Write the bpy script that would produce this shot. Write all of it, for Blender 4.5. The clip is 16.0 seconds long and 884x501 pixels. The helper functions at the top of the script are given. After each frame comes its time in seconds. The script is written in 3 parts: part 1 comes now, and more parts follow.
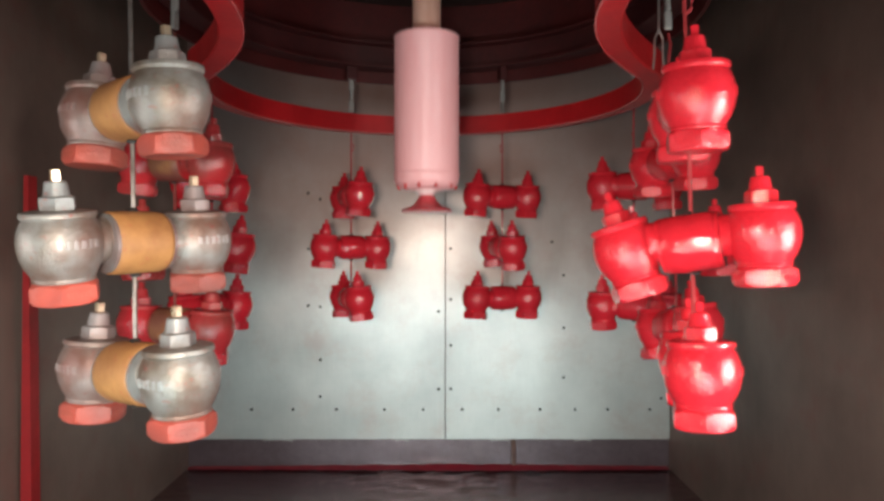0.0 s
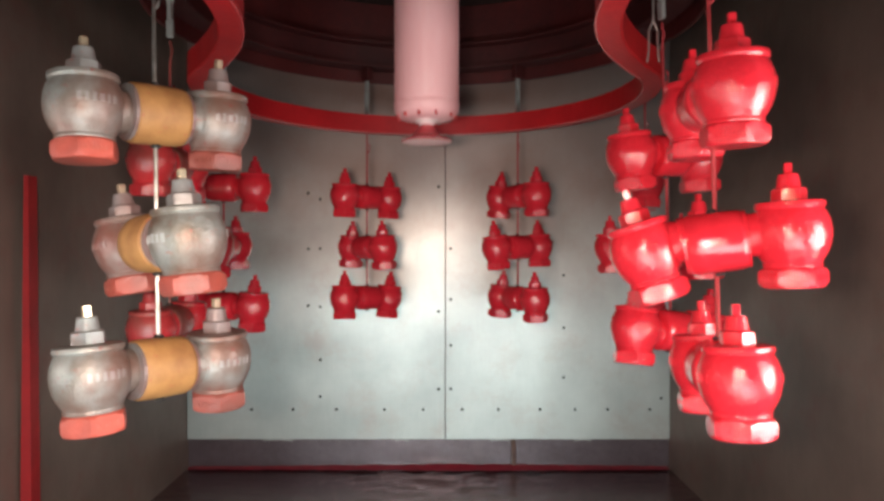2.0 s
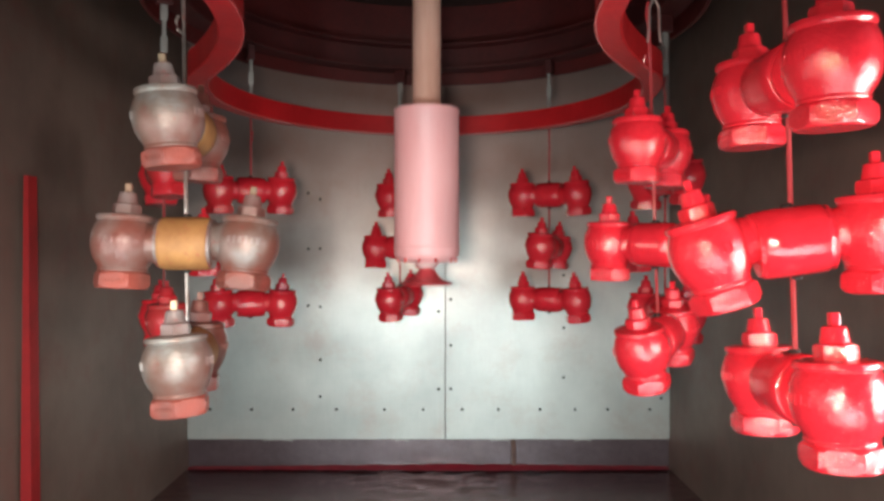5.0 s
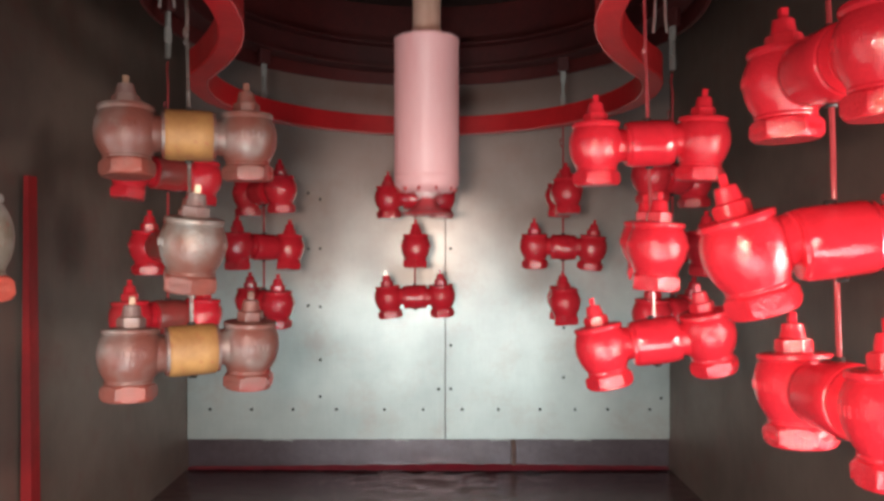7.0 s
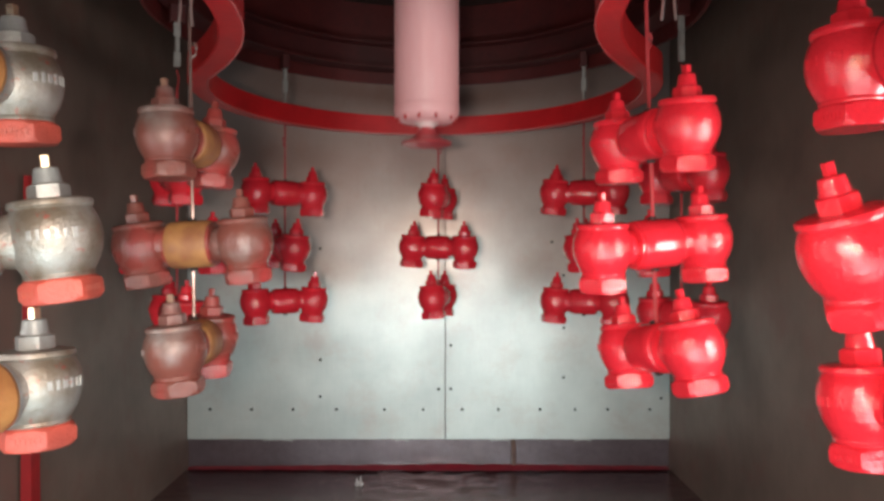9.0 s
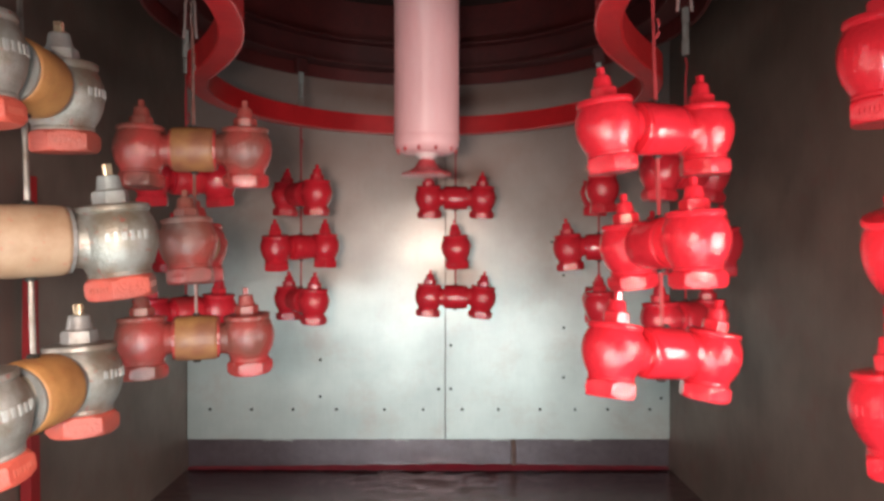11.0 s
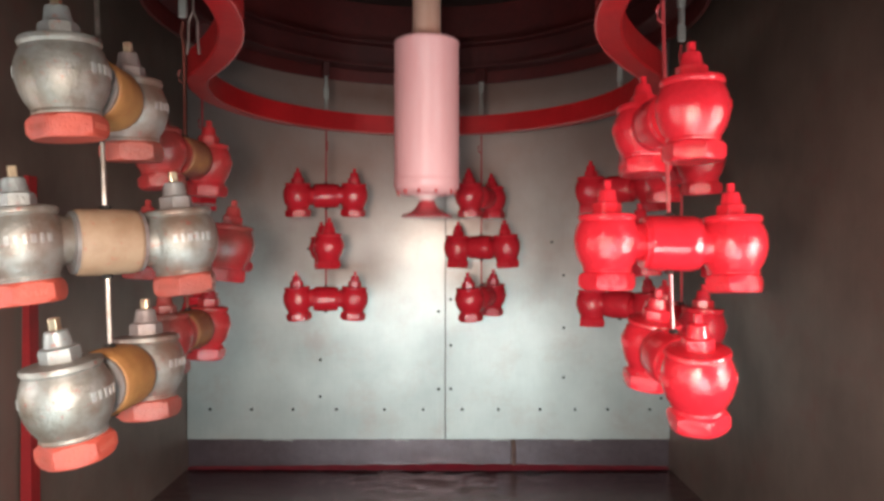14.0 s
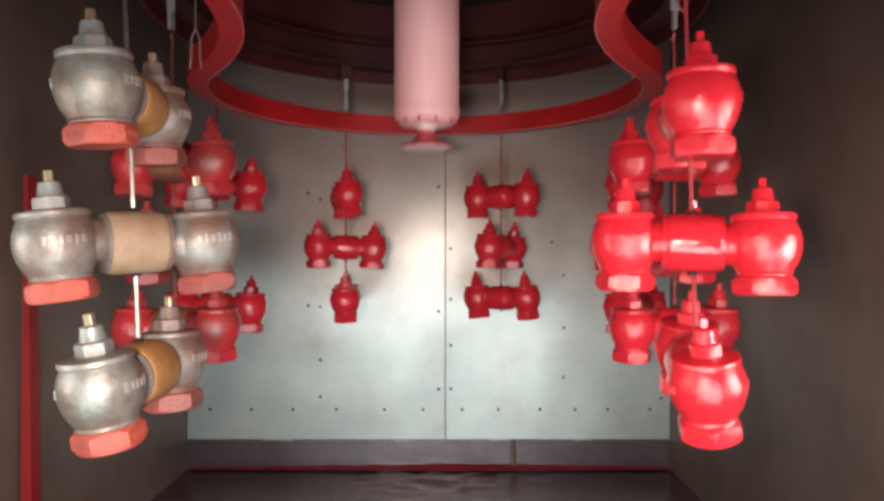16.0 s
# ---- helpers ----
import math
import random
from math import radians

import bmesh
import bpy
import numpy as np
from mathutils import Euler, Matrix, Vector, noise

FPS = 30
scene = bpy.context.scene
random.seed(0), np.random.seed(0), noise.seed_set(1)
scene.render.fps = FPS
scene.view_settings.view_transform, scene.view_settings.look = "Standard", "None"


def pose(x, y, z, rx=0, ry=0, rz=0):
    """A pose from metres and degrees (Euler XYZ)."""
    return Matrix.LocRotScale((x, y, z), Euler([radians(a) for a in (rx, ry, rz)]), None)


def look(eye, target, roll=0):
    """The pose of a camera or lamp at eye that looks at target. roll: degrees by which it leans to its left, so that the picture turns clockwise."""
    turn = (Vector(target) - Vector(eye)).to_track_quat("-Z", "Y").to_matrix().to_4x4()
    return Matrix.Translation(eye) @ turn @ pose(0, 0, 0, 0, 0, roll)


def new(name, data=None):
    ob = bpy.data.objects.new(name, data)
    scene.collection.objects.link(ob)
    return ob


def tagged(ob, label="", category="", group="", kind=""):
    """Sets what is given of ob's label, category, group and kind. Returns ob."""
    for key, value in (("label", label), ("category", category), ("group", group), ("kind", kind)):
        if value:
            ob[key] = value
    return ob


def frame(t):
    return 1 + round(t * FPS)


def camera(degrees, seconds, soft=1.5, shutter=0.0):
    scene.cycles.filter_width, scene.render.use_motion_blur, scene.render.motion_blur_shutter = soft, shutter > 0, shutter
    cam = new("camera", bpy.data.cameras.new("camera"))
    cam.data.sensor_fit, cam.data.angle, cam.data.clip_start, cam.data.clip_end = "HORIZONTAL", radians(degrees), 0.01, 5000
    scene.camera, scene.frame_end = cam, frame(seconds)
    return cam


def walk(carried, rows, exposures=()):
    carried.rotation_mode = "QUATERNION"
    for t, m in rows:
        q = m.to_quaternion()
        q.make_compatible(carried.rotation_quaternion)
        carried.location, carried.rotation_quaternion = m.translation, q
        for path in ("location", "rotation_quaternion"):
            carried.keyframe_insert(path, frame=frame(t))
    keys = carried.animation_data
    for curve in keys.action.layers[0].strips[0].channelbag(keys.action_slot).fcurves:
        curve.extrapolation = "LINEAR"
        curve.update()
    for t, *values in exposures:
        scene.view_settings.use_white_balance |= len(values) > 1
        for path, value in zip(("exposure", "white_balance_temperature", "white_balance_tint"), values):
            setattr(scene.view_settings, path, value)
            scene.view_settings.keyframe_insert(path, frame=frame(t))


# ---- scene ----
# camera: stands still in the opening of the booth, level
FOV, EYE = 64.2, (0.052, 0.0, 1.16)
cam = camera(FOV, 16.0, soft=3.0, shutter=0.5)
STILL = look(EYE, (EYE[0], 5.0, EYE[2]))
# the clip's camera opens up a little each time the sprayer hides the glare on the back wall
walk(cam, [(0.0, STILL), (16.0, STILL)], exposures=[(0.0, 0.62)] + [(1.05 + 1.1645 * i, 0.95 if i % 2 == 0 else 0.67) for i in range(13)] + [(16.0, 0.68)])

# ---- light ----
world = bpy.data.worlds.new("hall")
scene.world = world
world.use_nodes = True
world.node_tree.nodes["Background"].inputs[0].default_value = (0.75, 0.85, 1.0, 1)
world.node_tree.nodes["Background"].inputs[1].default_value = 0.12


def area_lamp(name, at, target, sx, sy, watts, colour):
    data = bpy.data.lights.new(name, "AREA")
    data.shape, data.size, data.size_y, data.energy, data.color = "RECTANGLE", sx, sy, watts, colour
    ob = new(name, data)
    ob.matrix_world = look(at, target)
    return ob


# hand lamp beside the camera under the added lintel, and the daylight of the hall in the opening
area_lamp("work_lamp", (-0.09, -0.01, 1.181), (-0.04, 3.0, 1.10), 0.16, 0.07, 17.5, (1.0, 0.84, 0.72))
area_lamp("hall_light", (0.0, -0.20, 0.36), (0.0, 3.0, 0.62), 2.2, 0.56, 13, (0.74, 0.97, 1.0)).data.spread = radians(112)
# daylight through the two side openings by which the line comes in and goes out
for side, watts in ((-1, 1.8), (1, 7.0)):
    area_lamp("side_light", (side * 1.30, 0.72, 1.02), (side * 0.40, 1.05, 1.02), 0.34, 0.50, watts, (1.0, 0.94, 0.90)).data.spread = radians(130)


# ---- materials ----
def rgba(c):
    return (c[0], c[1], c[2], 1.0)


class Mat:
    """A small builder of node materials."""

    def __init__(self, name):
        self.m = bpy.data.materials.new(name)
        self.m.use_nodes = True
        self.t = self.m.node_tree
        self.bsdf = self.t.nodes["Principled BSDF"]
        self.coord = self.t.nodes.new("ShaderNodeTexCoord")

    def add(self, kind, **ins):
        n = self.t.nodes.new(kind)
        for k, v in ins.items():
            self.put(n.inputs[k.replace("_", " ")], v)
        return n

    def put(self, socket, v):
        if isinstance(v, bpy.types.NodeSocket):
            self.t.links.new(v, socket)
        else:
            socket.default_value = v

    def noise(self, scale, detail=4.0, rough=0.6, stretch=None, space="Object"):
        vec = self.coord.outputs[space]
        if stretch:
            mp = self.add("ShaderNodeMapping", Vector=vec)
            mp.inputs["Scale"].default_value = stretch
            vec = mp.outputs[0]
        return self.add("ShaderNodeTexNoise", Vector=vec, Scale=scale, Detail=detail, Roughness=rough).outputs["Fac"]

    def ramp(self, fac, a, b):
        n = self.add("ShaderNodeMapRange", Value=fac)
        n.inputs["From Min"].default_value, n.inputs["From Max"].default_value = a, b
        return n.outputs[0]

    def mix(self, fac, a, b):
        n = self.t.nodes.new("ShaderNodeMix")
        n.data_type = "RGBA"
        self.put(n.inputs[0], fac)
        self.put(n.inputs[6], rgba(a) if isinstance(a, tuple) else a)
        self.put(n.inputs[7], rgba(b) if isinstance(b, tuple) else b)
        return n.outputs[2]

    def math(self, op, a, b=0.0):
        n = self.t.nodes.new("ShaderNodeMath")
        n.operation = op
        self.put(n.inputs[0], a)
        self.put(n.inputs[1], b)
        return n.outputs[0]

    def lerp(self, fac, a, b):
        return self.math("ADD", self.math("MULTIPLY", fac, b - a), a)

    def bump(self, height, strength, dist=0.002):
        n = self.add("ShaderNodeBump", Height=height, Strength=strength, Distance=dist)
        self.t.links.new(n.outputs[0], self.bsdf.inputs["Normal"])
        self.t.links.new(n.outputs[0], self.bsdf.inputs["Coat Normal"])

    def set(self, colour, rough, metal=0.0, coat=0.0):
        self.put(self.bsdf.inputs["Base Color"], rgba(colour) if isinstance(colour, tuple) else colour)
        self.put(self.bsdf.inputs["Roughness"], rough)
        self.put(self.bsdf.inputs["Metallic"], metal)
        self.put(self.bsdf.inputs["Coat Weight"], coat)
        return self.m


RED = (0.68, 0.022, 0.036)


def sprayed(name, bare_a, bare_b, rough, metal, grain=120.0, relief=0.5, reach=(1.08, 2.2), wet=RED):
    """A casting that takes on red paint on its way into the spray zone round the disc: bare on the way in, wet red on the way out."""
    k = Mat(name)
    pos = k.add("ShaderNodeNewGeometry").outputs["Position"]
    xyz = k.add("ShaderNodeSeparateXYZ", Vector=pos).outputs
    patch = k.noise(6.5, 3.0)
    depth = k.math("ADD", xyz[1], k.math("MULTIPLY", k.math("SUBTRACT", patch, 0.5), 1.1))
    paint = k.math("MAXIMUM", k.ramp(depth, *reach), k.math("GREATER_THAN", xyz[0], 0.0))
    fine = k.noise(grain, 5.0)
    bare = k.mix(k.ramp(k.noise(14.0), 0.35, 0.65), bare_a, bare_b)
    red = k.mix(k.ramp(fine, 0.3, 0.75), wet, tuple(0.84 * c for c in wet))
    lumps, peel = k.noise(55.0, 3.0, 0.5), k.noise(260.0, 2.0, 0.5)
    k.bump(k.math("ADD", k.math("ADD", k.math("MULTIPLY", fine, 0.35), k.math("MULTIPLY", peel, 0.34)), k.math("MULTIPLY", lumps, 0.30)), relief, 0.006)
    specks = k.math("MULTIPLY", k.ramp(k.noise(75.0, 4.0, 0.7), 0.60, 0.68), 0.55)
    bare = k.mix(specks, bare, (0.36, 0.06, 0.045))
    mist = k.mix(k.ramp(paint, 0.0, 0.40), bare, (0.18, 0.055, 0.042))
    colour = k.mix(k.ramp(paint, 0.45, 1.0), mist, red)
    return k.set(colour, k.lerp(paint, rough, 0.10), k.lerp(k.ramp(paint, 0.0, 0.4), metal, 0.0), k.math("MULTIPLY", paint, 0.5))


m_cast = sprayed("cast_iron_body", (0.36, 0.35, 0.33), (0.18, 0.145, 0.11), 0.46, 0.6)
m_bonnet = sprayed("cast_bonnet", (0.32, 0.335, 0.33), (0.22, 0.225, 0.22), 0.45, 0.5, 80.0)
m_cap = sprayed("orange_cap", (0.50, 0.080, 0.052), (0.40, 0.060, 0.042), 0.55, 0.0, 95.0, 0.6)
m_tape = sprayed("kraft_tape", (0.44, 0.21, 0.070), (0.28, 0.12, 0.04), 0.6, 0.0, 40.0, 0.3, (1.55, 2.6))
m_tape_pale = sprayed("pale_tape", (0.36, 0.24, 0.16), (0.26, 0.155, 0.095), 0.6, 0.0, 40.0, 0.3, (1.55, 2.6))
m_brass = sprayed("brass_spindle", (0.82, 0.68, 0.48), (0.72, 0.54, 0.34), 0.28, 0.9, 30.0, 0.1)
m_cap_mark = sprayed("cap_letters", (0.44, 0.09, 0.06), (0.36, 0.07, 0.05), 0.5, 0.0, 95.0)
m_mark = sprayed("raised_mark", (0.38, 0.38, 0.37), (0.32, 0.32, 0.31), 0.4, 0.4, 80.0)


def plain(name, a, b, rough, metal=0.0, scale=12.0, relief=0.15, stretch=None, coat=0.0):
    k = Mat(name)
    big, fine = k.noise(scale, 4.0, 0.6, stretch), k.noise(scale * 9, 5.0, 0.65, stretch)
    f = k.ramp(k.math("ADD", k.math("MULTIPLY", big, 0.7), k.math("MULTIPLY", fine, 0.3)), 0.35, 0.65)
    k.bump(fine, relief)
    return k.set(k.mix(f, a, b), k.lerp(fine, rough - 0.08, rough + 0.08), metal, coat)


m_rod = plain("steel_rod", (0.55, 0.52, 0.50), (0.42, 0.36, 0.33), 0.3, 0.85, 30.0)
m_rod_red = sprayed("hanger_steel", (0.38, 0.36, 0.34), (0.17, 0.14, 0.12), 0.3, 0.8, 60.0, 0.1, (1.4, 2.4), (0.40, 0.05, 0.055))
m_link = plain("galvanised_link", (0.52, 0.51, 0.49), (0.42, 0.41, 0.39), 0.4, 0.5, 40.0, 0.1)


def sheet(name, base, dark, mist, rough, metal, amount, top_shade=0.0):
    """Old sheet metal: cloudy, brushed downwards, dusted with dried overspray."""
    k = Mat(name)
    cloud = k.ramp(k.noise(1.7, 5.0, 0.62), 0.35, 0.68)
    brush = k.noise(14.0, 4.0, 0.7, (6.0, 6.0, 0.35))
    blot = k.ramp(k.noise(4.2, 6.0, 0.7), 0.52, 0.70)
    dust = k.noise(160.0, 3.0, 0.6)
    colour = k.mix(k.math("ADD", k.math("MULTIPLY", cloud, 0.75), k.math("MULTIPLY", brush, 0.25)), base, dark)
    colour = k.mix(k.math("MULTIPLY", blot, amount), colour, mist)
    if top_shade:
        # drifted overspray, plus the upper wall's dimness and red bounce, painted in by height
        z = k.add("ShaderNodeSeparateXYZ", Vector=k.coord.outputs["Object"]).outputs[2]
        drift_shade = k.ramp(k.math("ADD", z, k.math("MULTIPLY", k.noise(2.6, 5.0, 0.65), 0.9)), 0.95, 2.1)
        colour = k.mix(k.math("MULTIPLY", drift_shade, top_shade), colour, (0.30, 0.105, 0.085))
    k.bump(k.math("ADD", k.math("MULTIPLY", brush, 0.6), k.math("MULTIPLY", dust, 0.4)), 0.08)
    wear = k.math("ADD", k.math("MULTIPLY", cloud, 0.14), k.math("MULTIPLY", brush, 0.10))
    return k.set(colour, k.math("ADD", wear, rough - 0.1), k.math("SUBTRACT", metal, k.math("MULTIPLY", blot, 0.5 * amount)), 0.0)


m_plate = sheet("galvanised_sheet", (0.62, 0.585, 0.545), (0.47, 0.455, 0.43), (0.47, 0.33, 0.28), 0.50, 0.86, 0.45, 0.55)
# part of the zinc is still bright: a second, glossier lobe
tree = m_plate.node_tree
shiny = tree.nodes.new("ShaderNodeBsdfPrincipled")
shiny.inputs["Base Color"].default_value, shiny.inputs["Metallic"].default_value, shiny.inputs["Roughness"].default_value = (0.58, 0.55, 0.52, 1), 1.0, 0.25
both = tree.nodes.new("ShaderNodeMixShader")
both.inputs[0].default_value = 0.10
tree.links.new(tree.nodes["Principled BSDF"].outputs[0], both.inputs[1])
tree.links.new(shiny.outputs[0], both.inputs[2])
tree.links.new(both.outputs[0], tree.nodes["Material Output"].inputs[0])
m_side = sheet("stained_wall_sheet", (0.25, 0.175, 0.142), (0.155, 0.104, 0.085), (0.18, 0.06, 0.046), 0.5, 0.25, 0.5)
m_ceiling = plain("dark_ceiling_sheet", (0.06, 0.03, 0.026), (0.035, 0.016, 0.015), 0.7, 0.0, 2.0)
m_kick = plain("stained_kick_sheet", (0.18, 0.125, 0.135), (0.105, 0.068, 0.074), 0.32, 0.6, 3.0)
k = Mat("paint_stained_water")
swell, fine = k.noise(11.0, 4.0, 0.55, (1.0, 2.4, 1.0)), k.noise(60.0, 4.0)
k.bump(k.math("ADD", k.math("MULTIPLY", swell, 0.8), k.math("MULTIPLY", fine, 0.2)), 0.45, 0.02)
m_water = k.set(k.mix(k.ramp(swell, 0.4, 0.62), (0.085, 0.020, 0.024), (0.045, 0.014, 0.016)), k.lerp(fine, 0.03, 0.16), 0.0, 0.6)
m_floor = plain("paint_covered_floor", (0.060, 0.020, 0.022), (0.03, 0.013, 0.014), 0.3, 0.0, 7.0, 0.5, None, 0.3)
m_foam = plain("splashed_water", (0.62, 0.56, 0.55), (0.45, 0.38, 0.38), 0.12, 0.0, 40.0, 0.3, None, 0.5)
m_rust = plain("rusty_bracket", (0.20, 0.10, 0.075), (0.12, 0.06, 0.045), 0.6, 0.2, 25.0)
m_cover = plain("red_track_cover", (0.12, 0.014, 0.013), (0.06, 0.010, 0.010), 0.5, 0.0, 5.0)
# shared by the rail's painted highlight and the sprayer's paint beads
m_bead_glint = plain("wet_paint_and_glint", (0.66, 0.10, 0.10), (0.56, 0.06, 0.06), 0.2, 0.0, 10.0, 0.1, None, 0.4)
m_ring = plain("red_painted_guard", (0.54, 0.012, 0.016), (0.40, 0.009, 0.012), 0.45, 0.0, 8.0, 0.1, None, 0.08)
# near-black red: the shade the track hangs in is put into its colour
m_rail = plain("shaded_oversprayed_rail", (0.085, 0.010, 0.010), (0.045, 0.007, 0.007), 0.6, 0.0, 6.0)
m_shroud = plain("pink_shroud", (0.95, 0.50, 0.50), (0.92, 0.40, 0.40), 0.38, 0.0, 6.0, 0.05, (1, 1, 0.2))
m_stem = plain("tan_tube", (0.84, 0.50, 0.40), (0.70, 0.36, 0.27), 0.45, 0.0, 7.0, 0.05, (1, 1, 0.2))
m_collar = plain("pale_collar", (0.86, 0.66, 0.64), (0.78, 0.52, 0.50), 0.4)
m_disc = plain("red_disc", (0.55, 0.06, 0.07), (0.42, 0.04, 0.05), 0.3, 0.0, 20.0)
m_bolt = plain("dark_bolt", (0.06, 0.055, 0.05), (0.03, 0.03, 0.03), 0.5, 0.5, 60.0)
m_spatter = plain("dried_paint", (0.48, 0.03, 0.055), (0.32, 0.02, 0.04), 0.3, 0.0, 14.0, 0.4)
m_post = plain("red_post_paint", (0.40, 0.012, 0.015), (0.28, 0.009, 0.011), 0.5, 0.0, 9.0)


# ---- mesh helpers ----
def part(name, bm, material, parent=None, label="", smooth=False):
    me = bpy.data.meshes.new(name)
    bm.normal_update()
    if smooth:
        for f in bm.faces:
            f.smooth = True
        for e in bm.edges:
            e.smooth = e.calc_face_angle(0.0) < radians(38)
    bm.to_mesh(me)
    bm.free()
    me.materials.append(material)
    ob = new(name, me)
    ob.parent = parent
    if label:
        tagged(ob, label)
    return ob


def lathe(profile, n=24, bm=None, m=None, phase=0.0):
    """A turned form about z: profile rows are (radius, z)."""
    bm = bm or bmesh.new()
    m = m or Matrix.Identity(4)
    rings = []
    for r, z in profile:
        rings.append([bm.verts.new(m @ Vector((r * math.cos(a), r * math.sin(a), z)))
                      for a in (phase + 2 * math.pi * i / n for i in range(n))])
    for a, b in zip(rings, rings[1:]):
        for i in range(n):
            bm.faces.new((a[i], a[(i + 1) % n], b[(i + 1) % n], b[i]))
    bm.faces.new(rings[0][::-1])
    bm.faces.new(rings[-1])
    return bm


def box(sx, sy, sz, m=None, bm=None, bevel=0.0):
    bm = bm or bmesh.new()
    made = bmesh.ops.create_cube(bm, size=1.0)["verts"]
    bmesh.ops.scale(bm, vec=(sx, sy, sz), verts=made)
    if bevel:
        edges = list({e for v in made for e in v.link_edges})
        made = bmesh.ops.bevel(bm, geom=edges, offset=bevel, segments=2, affect="EDGES", profile=0.5)["verts"]
    if m is not None:
        bmesh.ops.transform(bm, matrix=m, verts=[v for v in made if v.is_valid])
    return bm


def sweep(points, section, closed=False, bm=None):
    """Sweeps a section of (side, up) corners along level points."""
    bm = bm or bmesh.new()
    rings, n = [], len(points)
    for i, p in enumerate(points):
        d = (points[min(i + 1, n - 1)] - points[max(i - 1, 0)]).normalized()
        side = Vector((d.y, -d.x, 0)).normalized()
        rings.append([bm.verts.new(p + side * s + Vector((0, 0, u))) for s, u in section])
    k = len(section)
    for a, b in zip(rings, rings[1:]):
        for i in range(k):
            bm.faces.new((a[i], a[(i + 1) % k], b[(i + 1) % k], b[i]))
    bm.faces.new(rings[0][::-1])
    bm.faces.new(rings[-1])
    bmesh.ops.recalc_face_normals(bm, faces=bm.faces[:])
    return bm


def tube(points, r, n=8, bm=None):
    """A round bar along any points."""
    bm = bm or bmesh.new()
    rings, count = [], len(points)
    for i, p in enumerate(points):
        d = (points[min(i + 1, count - 1)] - points[max(i - 1, 0)]).normalized()
        q = d.to_track_quat("Z", "Y").to_matrix()
        rings.append([bm.verts.new(p + q @ Vector((r * math.cos(2 * math.pi * j / n), r * math.sin(2 * math.pi * j / n), 0))) for j in range(n)])
    for a, b in zip(rings, rings[1:]):
        for j in range(n):
            bm.faces.new((a[j], a[(j + 1) % n], b[(j + 1) % n], b[j]))
    bm.faces.new(rings[0][::-1])
    bm.faces.new(rings[-1])
    return bm


# ---- the conveyor's loop, seen from above ----
AXIS_Y, LOOP_R = 2.39, 0.836


def half_loop(r, start, tail):
    """Right half of an omega loop: from the back over the side to the front."""
    pts = [Vector((r * math.sin(radians(a)), AXIS_Y + r * math.cos(radians(a)), 0)) for a in range(0, start + 1, 3)]
    ctrl = [pts[-2], pts[-1]] + [Vector((x, y, 0)) for x, y in tail]
    ctrl.append(ctrl[-1] * 2 - ctrl[-2])
    for i in range(1, len(ctrl) - 2):
        p0, p1, p2, p3 = ctrl[i - 1:i + 3]
        for s in range(1, 9):
            u = s / 8
            pts.append(0.5 * (2 * p1 + (p2 - p0) * u + (2 * p0 - 5 * p1 + 4 * p2 - p3) * u * u + (3 * p1 - p0 - 3 * p2 + p3) * u ** 3))
    return pts


# legs of the track on either side of the loop: degrees of chain travel from the back, x, y
LEG_RIGHT = [(105, 0.8075, 2.174), (120, 0.668, 1.90), (128, 0.600, 1.77), (137, 0.541, 1.645), (145, 0.510, 1.52), (153, 0.499, 1.41), (158.8, 0.496, 1.36), (163.6, 0.515, 1.31),
             (168, 0.533, 1.26), (173.5, 0.572, 1.19), (184, 0.618, 1.01), (192, 0.704, 0.90), (198, 0.753, 0.86), (205, 0.87, 0.80), (222, 1.06, 0.68)]
LEG_LEFT = [(105, 0.8075, 2.174), (120, 0.685, 1.95), (130, 0.577, 1.79), (138.6, 0.520, 1.62), (146.4, 0.485, 1.505), (157, 0.452, 1.345), (162.6, 0.468, 1.264), (166.7, 0.482, 1.22),
            (171.6, 0.491, 1.173), (173.5, 0.503, 1.145), (177.2, 0.520, 1.09), (181, 0.557, 1.04), (186, 0.612, 0.97), (191, 0.658, 0.92), (200, 0.82, 0.83), (215, 1.06, 0.72)]


def spline(rows, s):
    k = next((i for i in range(1, len(rows) - 1) if rows[i][0] >= s), len(rows) - 1)
    a, b = rows[k - 1], rows[k]
    before, after = rows[max(k - 2, 0)], rows[min(k + 1, len(rows) - 1)]
    h = b[0] - a[0]
    u = min((s - a[0]) / h, 1.0)
    out = []
    for c in (1, 2):
        ma = (b[c] - before[c]) / (b[0] - before[0]) * h
        mb = (after[c] - a[c]) / (after[0] - a[0]) * h
        out.append((2 * u ** 3 - 3 * u * u + 1) * a[c] + (u ** 3 - 2 * u * u + u) * ma + (3 * u * u - 2 * u ** 3) * b[c] + (u ** 3 - u * u) * mb)
    return out


def on_loop(deg):
    """The place on the track that many degrees of travel from its back, clockwise from above."""
    side, leg = (1, LEG_RIGHT) if deg >= 0 else (-1, LEG_LEFT)
    a = abs(deg)
    if a <= 105:
        return Vector((side * LOOP_R * math.sin(radians(a)), AXIS_Y + LOOP_R * math.cos(radians(a)), 0))
    x, y = spline(leg, min(a, leg[-1][0]))
    return Vector((side * x, y, 0))


RING = half_loop(0.735, 114, [(0.58, 1.95), (0.49, 1.78), (0.43, 1.60), (0.41, 1.42), (0.44, 1.22), (0.55, 1.05), (0.75, 0.95)])


def whole(half, z):
    return [Vector((-p.x, p.y, z)) for p in half[:0:-1]] + [Vector((p.x, p.y, z)) for p in half]


# ---- the booth ----
BACK, LEFT, RIGHT, CEIL = 3.75, -1.307, 1.268, 2.30
FRONT, LINTEL_SHADE = -0.10, 0.11


